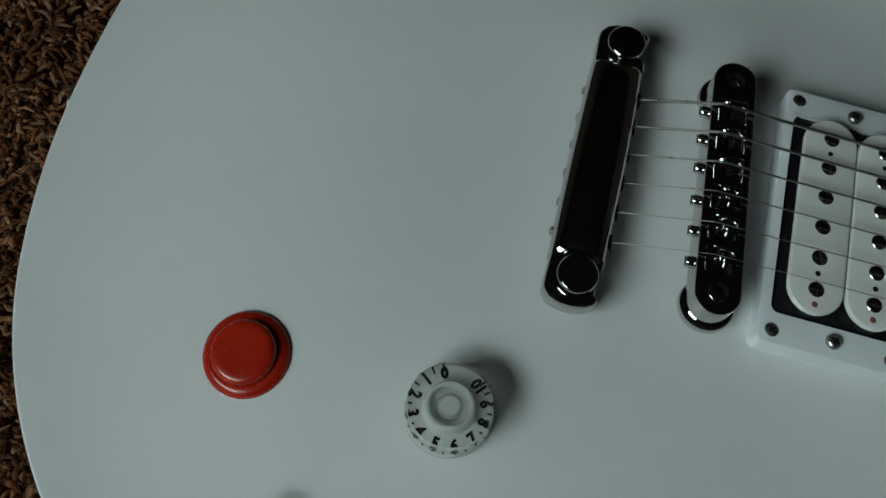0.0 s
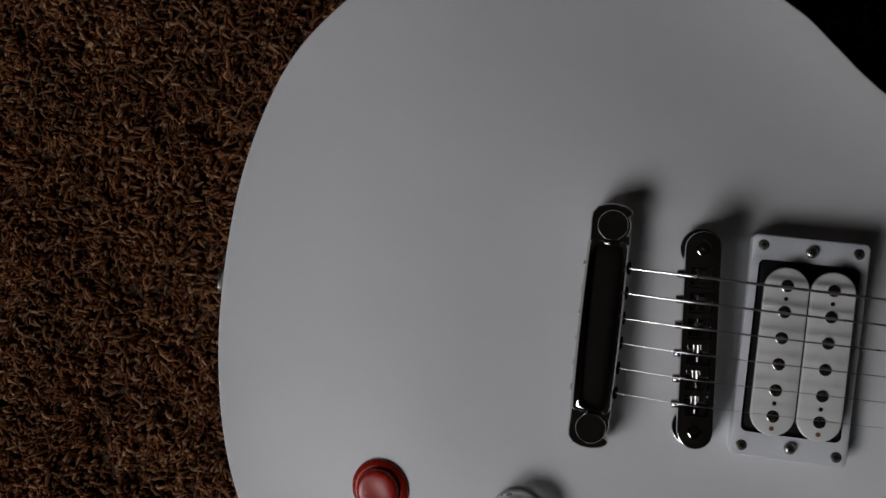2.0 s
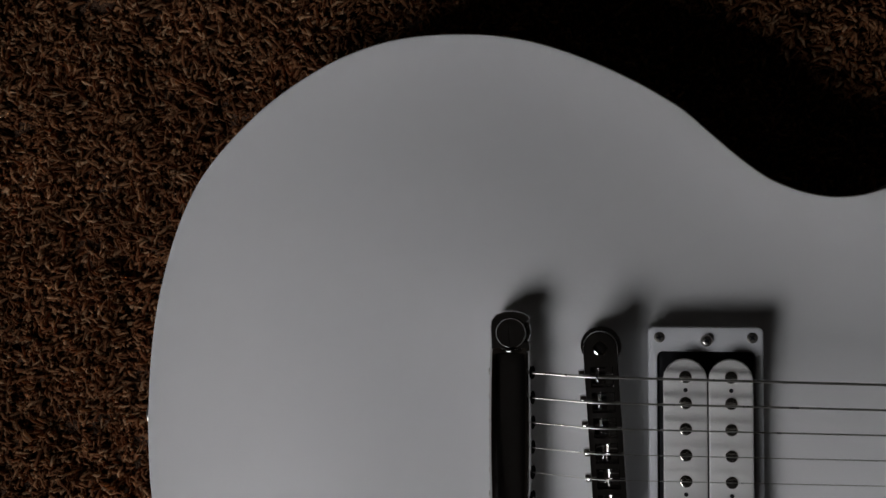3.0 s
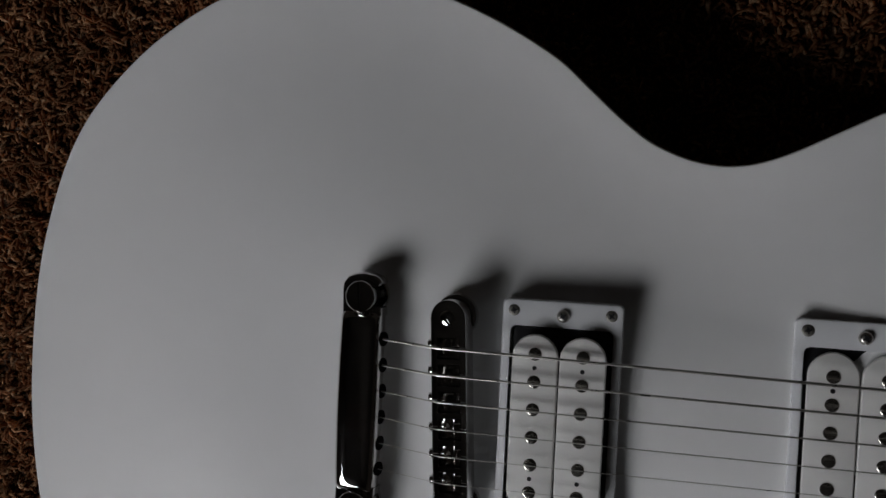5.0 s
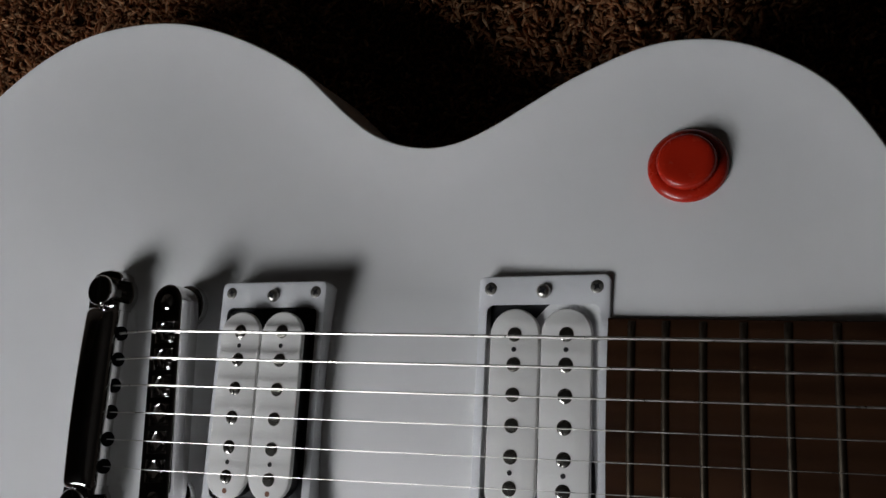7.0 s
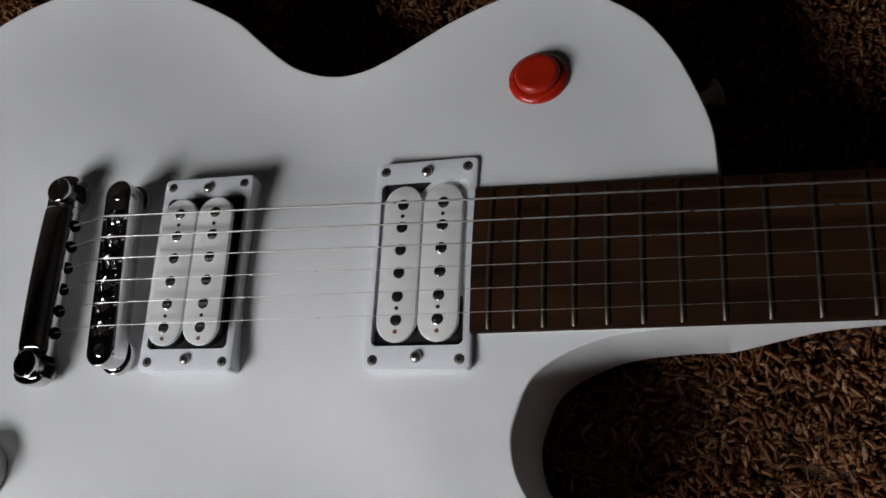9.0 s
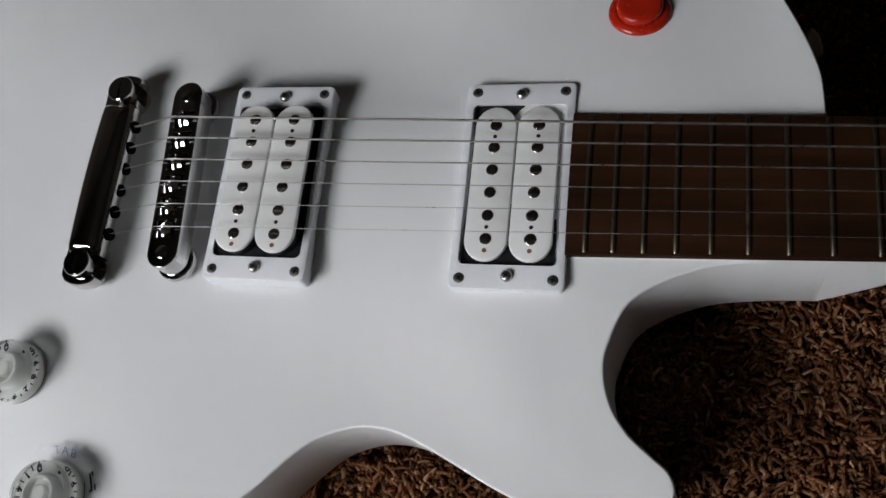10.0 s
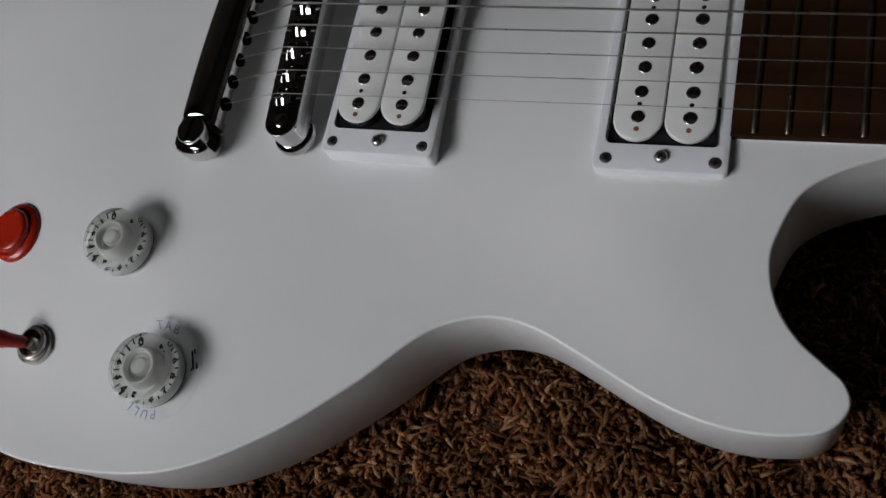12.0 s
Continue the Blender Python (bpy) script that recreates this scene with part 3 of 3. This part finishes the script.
        bm = stacked([[(x, v, z - (drop if z > 3 else 0)) for x, z in wedge] for v, drop in ((-3.45, 2.4), (-0.7, 0.35), (-0.45, 0), (0, 0.5), (0.45, 0), (0.7, 0.35), (3.45, 2.4))])
        saddle = part("saddle", bm, CHROME, bridge, at=mm(px, p.y, 79.25))
        saddle.data.set_sharp_from_angle(angle=radians(20))
        bm = tube([(-6.8, 0, 0), (5.5, 0, 0)], 1.0, 10)
        lathe([(0, 0), (1.95, 0), (1.95, 1.9), (1.5, 2.5), (0, 2.5)], 16, bm, Matrix.Translation((-6.8, 0, 0)) @ Matrix.Rotation(radians(-90), 4, "Y"))
        box(0.5, 3.2, 0.2, 0.04, bm, Matrix.Translation((-9.3, 0, 0)) @ Matrix.Rotation(radians(-90), 4, "Y"))
        part("saddle_screw", bm, CHROME, bridge, at=mm(0, p.y + (0.6 if k < 3 else -0.6), 78.4))


build_bridge()


# ---- pickups ----
def cross_screw(name, radius, height, mat, parent, at):
    """A round-headed screw with a dark cross recess."""
    bm = lathe([(radius * 0.6, -3), (radius * 0.6, 0), (radius, 0), (radius * 0.97, height * 0.3), (radius * 0.8, height * 0.72), (radius * 0.5, height * 0.95), (0, height)], 24)
    screw = part(name, bm, mat, parent, at=at)
    bm = bmesh.new()
    for turn in (0, 90):
        box(radius * 1.15, radius * 0.24, 0.08, 0.02, bm, Matrix.Translation((0, 0, height * 0.93)) @ Matrix.Rotation(radians(turn), 4, "Z"))
    box(radius * 0.55, radius * 0.55, 0.10, 0.02, bm, Matrix.Translation((0, 0, height * 0.94)))
    return bm, screw


def slot_screw(radius):
    """A domed screw head cut by one slot."""
    bm = bmesh.new()
    for s in (1, -1):
        arc = [(s * radius * math.sin(a), radius * math.cos(a)) for a in np.linspace(radians(9), radians(171), 14)][::s]
        rows = []
        for k, z in ((1.0, 0), (0.98, 0.22), (0.9, 0.38), (0.72, 0.52), (0.48, 0.6), (0.25, 0.63)):
            rows.append([(s * max(abs(x) * k, radius * 0.15), y * k, z) for x, y in arc])
        stacked(rows, bm)
    lathe([(radius * 0.99, -4), (radius * 0.99, 0.2), (0, 0.2)], 18, bm)
    return bm


def build_ring(x, y, z, tilt, deep):
    outer, inner, hollow = round_rect(45.2, 89.6, 2.2), round_rect(39.8, 70.8, 2.6), round_rect(42.4, 86.4, 2.2)
    bm = bmesh.new()

    def loop(pts, zz, k=0.0):
        return [(px - math.copysign(k, px), py - math.copysign(k, py), zz) for px, py in pts]

    rows = [loop(outer, -deep, -0.5), loop(outer, -0.9), loop(outer, -0.3, 0.25), loop(outer, 0.0, 0.9), loop(inner, 0.0, -0.5), loop(inner, -0.4), loop(inner, -1.8), loop(hollow, -1.8), loop(hollow, -deep)]
    stacked(rows, bm, False, False)
    ring = part("pickup_ring", bm, RING_WHITE, guitar, "white plastic pickup ring", at=mm(x, y, z, 0, tilt, 0))
    for sx in (-1, 1):
        for sy in (-1, 1):
            at = mm(18.25 * sx, 40.6 * sy, -0.02, 0, 0, 20 * sx + 33 * sy)
            slot, _ = cross_screw("ring_screw", 2.2, 0.3, SCREW, ring, at)
            part("screw_recess", slot, BLACK, ring, smooth=False, at=at)
    for sy in (-1, 1):
        at = mm(0.4, 39.4 * sy, 0.1, 0, 0, 30 * sy)
        slot, _ = cross_screw("height_screw", 2.45, 1.7, NICKEL, ring, at)
        part("screw_recess", slot, BLACK, ring, smooth=False, at=at)
    return ring


def build_pickup(x, y, z, tilt, spread, slotted, base_top, label):
    """Two white coils on a dark base; slotted: which coil has screws (0 towards the bridge)."""
    base = part("pickup", slab(round_rect(37.0, 70.0, 1.5), -16, base_top, 0.4), BLACK, guitar, label, at=mm(x, y, z, 0, tilt, 0))
    for c, cx in enumerate((-8.85, 8.85)):
        outline = []
        for a in np.linspace(0, math.pi, 14):
            outline.append((8.55 * math.cos(a), 25.0 + 8.55 * math.sin(a)))
        for a in np.linspace(math.pi, 2 * math.pi, 14):
            outline.append((8.55 * math.cos(a), -25.0 + 8.55 * math.sin(a)))
        part("bobbin", slab(outline, -2.3, -0.6, 0.6), BOBBIN, base, "white plastic bobbin", at=mm(cx, -0.6, 0))
        part("coil", slab([(x * 0.93, y * 0.985) for x, y in outline], -9, -2.35, 0.2), BLACK, base, "black taped coil", at=mm(cx, -0.6, 0))
        for k in range(6):
            py = spread / 2 - spread / 5 * k - 0.4
            if c == slotted:
                part("pole_screw", slot_screw(2.5), POLE, base, at=mm(cx, py, -0.75, 0, 0, -24 + 8 * ((k * 5 + c) % 7)))
            else:
                part("pole_slug", lathe([(0, -5), (2.45, -5), (2.45, -0.5), (2.2, -0.25), (0, -0.2)], 20), POLE, base, at=mm(cx, py, 0))
        for py in (spread * 0.4, -spread * 0.4):
            part("bobbin_hole", lathe([(0, 0), (0.85, 0), (0.85, 0.05), (0, 0.05)], 14), BLACK, base, at=mm(cx, py - 0.4, -0.58))
        part("wire_window", lathe([(0, 0), (0.95, 0), (0.95, 0.05), (0, 0.05)], 14), COPPER, base, at=mm(cx, -spread / 2 - 5.2, -0.6))
    return base


build_ring(0.1, 0, 74.0, 3.0, 16.0)
build_pickup(0.6, -0.4, 80.2, 3.0, 52.0, 0, -7.6, "white double-coil bridge pickup")
build_ring(104.4, 0, 69.2, 1.6, 14.0)
build_pickup(104.1, 0.7, 70.2, 1.2, 49.4, 1, -3.2, "white double-coil neck pickup")


# ---- controls ----
def build_knob(x, y, turn, size, label):
    z = surface(x, y) + 0.6
    core = [(12.1, 0), (12.0, 3.6), (11.7, 4.1), (8.0, 4.2), (7.5, 4.6), (7.1, 9.0), (6.8, 10.2), (6.3, 10.6), (5.8, 10.5), (5.5, 9.9), (5.2, 6.6), (3.5, 6.4), (3.2, 9.0), (2.7, 9.6), (1.4, 9.85), (0, 9.9)]
    knob = part("control_knob", lathe([(0, 0), *core], 56), KNOB_WHITE, guitar, label, at=mm(x, y, z, 0, 0, turn) @ Matrix.Scale(size, 4))
    shell = [(0, 11.5), (6.4, 11.5), (10.8, 11.5), (11.6, 11.2), (12.0, 10.5), (12.7, 1.0), (12.75, -0.1), (12.3, -0.3), (0, -0.3)]
    part("clear_shell", lathe(shell, 64), CLEAR, knob, "clear acrylic shell")
    bm = bmesh.new()
    for k in range(11):
        a = radians(112 + 29.9 * k)
        m = Matrix.Rotation(a, 4, "Z") @ Matrix.Translation((10.0, 0, 4.28)) @ Matrix.Rotation(radians(90), 4, "Z")
        lettering(str(k), 4.0, m, bm, 0.05)
        for half in (0, 1):
            if k == 10 and half:
                continue
            b = a + radians(14.95) * half
            box(2.2, 0.5, 0.14, 0.02, bm, Matrix.Rotation(b, 4, "Z") @ Matrix.Translation((11.2, 0, 4.14)))
    part("numerals", bm, INK, knob, "black printed numerals and ticks", smooth=False)
    return knob


build_knob(-104.9, -87.5, 0, 1.03, "clear speed knob with black numerals")
build_knob(-78.0, -135.6, 4, 1.08, "clear speed knob over a pull-tab film")


def build_button(x, y, size):
    """A button that lies square on the slope of the top."""
    z = surface(x, y)
    tilt_x = math.degrees(math.atan((surface(x, y + 12) - surface(x, y - 12)) / 24))
    tilt_y = -math.degrees(math.atan((surface(x + 12, y) - surface(x - 12, y)) / 24))
    profile = [(13.0, -2), (13.0, 0.35), (12.85, 0.9), (12.3, 1.5), (11.3, 2.1), (10.7, 2.3), (10.15, 2.35), (9.75, 2.2), (9.6, 1.4)]
    ob = part("kill_button", lathe(profile, 64), RED, guitar, "red glossy arcade button collar", at=mm(x, y, z, tilt_x, tilt_y) @ Matrix.Scale(size, 4))
    part("plunger", lathe([(9.7, 1.0), (9.65, 2.6), (9.55, 3.9), (9.25, 4.6), (8.7, 5.05), (7.9, 5.3), (6.6, 5.4), (4.4, 5.35), (2.2, 5.25), (0, 5.2)], 64), RED, ob, "red domed plunger")


build_button(-167.7, -85.2, 1.03)
build_button(150.4, 81.0, 1.0)


def build_toggle(x, y):
    z = surface(x, y) + 1.2
    bm = lathe([(8.3, -2.2), (8.3, 0.9), (7.9, 1.3), (6.9, 1.4), (6.7, 2.6), (6.2, 3.0), (5.5, 3.0), (5.1, 2.4), (4.9, 0.1), (3.0, 0.0), (2.7, 3.0), (2.2, 3.6), (0, 3.8)], 40)
    sw = part("toggle_switch", bm, NICKEL, guitar, "nickel toggle switch with a red tip", at=mm(x, y, z))
    d = Vector((-9.0, -1.3, 8.0)).normalized()
    part("lever", tube([Vector((0, 0, 1.8)), Vector((0, 0, 1.8)) + d * 3.2], 1.7, 14), NICKEL, sw)
    q = d.to_track_quat("Z", "Y").to_matrix().to_4x4()
    tip = lathe([(0, 0), (2.2, 0), (2.5, 0.6), (3.1, 6.5), (3.75, 9.2), (3.7, 10.8), (3.0, 12.0), (1.6, 12.7), (0, 12.9)], 24)
    bmesh.ops.transform(tip, matrix=Matrix.Translation(Vector((0, 0, 1.8)) + d * 2.2) @ q, verts=tip.verts)
    part("lever_tip", tip, RED_TIP, sw, "red plastic lever tip")


build_toggle(-139.4, -131.9)


def build_pull_tab(x, y):
    """A thin disc that lies under the knob and curls up behind it."""
    z = surface(x, y) + 0.25

    def curl(bm):
        for v in bm.verts:
            v.co.z += 0.013 * max(0.0, v.co.y + 2) ** 2

    radii = np.linspace(10.5, 20.0, 8)
    bm = lathe([(r, 0.0) for r in radii] + [(r, 0.16) for r in radii[::-1]] + [(10.5, 0.0)], 64)
    curl(bm)
    film = part("pull_tab", bm, FILM, None, at=TIPPED @ mm(x, y, z))
    tagged(film, "clear film disc with pale blue lettering under a guitar knob", "film disc")
    for first, word in ((97, "TAB"), (281, "PULL")):
        for i, ch in enumerate(word):
            bm = bmesh.new()
            a = radians(first - 13.5 * i)
            lettering(ch, 4.8, Matrix.Rotation(a, 4, "Z") @ Matrix.Translation((17.0, 0, 0.24)) @ Matrix.Rotation(radians(-90), 4, "Z"), bm, 0.0)
            curl(bm)
            part("letter", bm, BLUE_INK, film, smooth=False)
    bm = bmesh.new()
    for k, (w, off, at) in enumerate(((7.6, 0.0, 15.6), (2.0, 3.2, 16.7), (2.6, -2.6, 17.1), (1.2, -3.6, 14.8))):
        box(0.75 if k else 0.9, w, 0.08, 0.02, bm, Matrix.Translation((at, off, 0.3)))
    part("dark_mark", bm, INK, film, "illegible dark mark", smooth=False, at=mm(0, 0, 0.6, 0, 0, 22))


build_pull_tab(-76.8, -134.7)


def build_strap_button(x, y, z, heading):
    bm = lathe([(0, 0), (5.0, 0), (4.6, 1.5), (3.2, 4.0), (3.0, 7.0), (4.2, 9.5), (6.8, 11.5), (7.0, 12.6), (6.2, 13.2), (2.6, 13.0), (2.0, 12.4), (0, 12.3)], 32)
    part("strap_button", bm, NICKEL, guitar, "nickel strap button", at=mm(x, y, z, 0, 90, heading))


build_strap_button(210.5, 75.5, 33, 20)
build_strap_button(-253.6, -4, 34, 180)


# ---- carpet pile ----
def build_pile():
    """Frieze pile: loose tufts, each a spray of curled strands."""
    rng = np.random.default_rng(7)
    x0, x1, y0, y1, gap, per_tuft = -450.0, 312.0, -215.0, 282.0, 5.9, 13

    def waves(q, scale, count=7):
        """A smooth random field over the floor."""
        out = np.zeros(len(q))
        for _ in range(count):
            k = rng.normal(0, 1 / scale, 2)
            out += np.sin(q @ k + rng.uniform(0, 6.28))
        return out / math.sqrt(count)

    gx, gy = np.meshgrid(np.arange(x0, x1, gap), np.arange(y0, y1, gap))
    tuft = np.column_stack([gx.ravel(), gy.ravel()]) + rng.uniform(-2.9, 2.9, (gx.size, 2))
    lean_way = 2.6 * waves(tuft, 22) + rng.normal(0, 0.7, len(tuft))
    lean = np.abs(rng.normal(3.2, 1.8, len(tuft)))
    # the nap lies one way by the tail and the other way by the cutaway
    brushed = np.clip((tuft[:, 0] + 170.0) / 260.0, 0, 1)
    nap = np.outer(1.0 - 1.4 * brushed**2 * (3 - 2 * brushed), (math.cos(radians(ROOM_TURN)), math.sin(radians(ROOM_TURN))))
    tall = np.clip(14.6 + 2.3 * waves(tuft, 8) + rng.normal(0, 1.2, len(tuft)), 10, 18.5)
    own = np.repeat(np.arange(len(tuft)), per_tuft)
    n = len(own)
    spread = np.sqrt(rng.uniform(0, 1, n))
    way = rng.uniform(0, 2 * math.pi, n)
    aim = np.column_stack([np.cos(way), np.sin(way)])
    base = tuft[own] + aim * (spread * 2.8)[:, None]
    splay = aim * (spread * rng.uniform(1.5, 6.0, n))[:, None] + np.column_stack([np.cos(lean_way), np.sin(lean_way)])[own] * lean[own, None] + nap[own] + rng.normal(0, 0.8, (n, 2))
    high = tall[own] * (1 - 0.26 * spread**2) + rng.normal(0, 1.0, n)
    d, inside = edge_distance(base)
    keep = ~(inside & (d > 24))
    base, splay, high, spread = base[keep], splay[keep], high[keep], spread[keep]
    n = len(base)
    high = np.where(inside[keep], np.minimum(high, 10.5 + 0.042 * np.maximum(0, base[:, 0] + 230.0)), high)
    girth = rng.uniform(0.75, 1.25, n)
    steps, sides = 5, 3
    s = np.linspace(0, 1, steps)
    droop = rng.uniform(1.4, 2.6, n)[:, None]
    up = np.sin(s[None] * droop) / np.sin(np.minimum(droop, math.pi / 2))
    kink = rng.normal(0, 2.3, (n, 2))
    phase = rng.uniform(0, 6.28, n)[:, None]
    wave = np.sin(s[None] * 4.5 + phase) - np.sin(phase)
    flat = base[:, None] + splay[:, None] * (s**1.6)[None, :, None] + kink[:, None] * (wave * s[None])[..., None]
    centre = np.concatenate([flat, np.clip(high[:, None] * up, 0, None)[..., None]], 2)
    ahead = np.gradient(centre, axis=1)
    ahead /= np.linalg.norm(ahead, axis=2, keepdims=True)
    sidev = np.cross(ahead, np.array([0.31, 0.17, 0.94]))
    sidev /= np.linalg.norm(sidev, axis=2, keepdims=True) + 1e-9
    third = np.cross(ahead, sidev)
    thick = girth[:, None] * np.array([0.85, 0.95, 1.05, 1.0, 0.4])[None]
    a = 2 * math.pi * np.arange(sides) / sides
    verts = centre[:, :, None] + thick[..., None, None] * (np.cos(a)[:, None] * sidev[:, :, None] + np.sin(a)[:, None] * third[:, :, None])
    per = steps * sides
    verts = verts.reshape(-1, 3)
    one = [(r * sides + i, r * sides + (i + 1) % sides, (r + 1) * sides + (i + 1) % sides, (r + 1) * sides + i) for r in range(steps - 1) for i in range(sides)]
    faces = (np.array(one)[None] + per * np.arange(n)[:, None, None]).reshape(-1, 4)
    me = bpy.data.meshes.new("carpet_pile")
    me.vertices.add(len(verts))
    me.vertices.foreach_set("co", (verts * MM).astype(np.float32).ravel())
    me.loops.add(faces.size)
    me.loops.foreach_set("vertex_index", faces.astype(np.int32).ravel())
    me.polygons.add(len(faces))
    me.polygons.foreach_set("loop_start", np.arange(0, faces.size, 4, dtype=np.int32))
    me.update(calc_edges=True)
    me.materials.append(YARN)
    me.polygons.foreach_set("use_smooth", np.ones(len(faces), bool))
    tagged(new("carpet_pile", me), "brown frieze carpet pile of curled yarn", "carpet", kind="stuff")


build_pile()
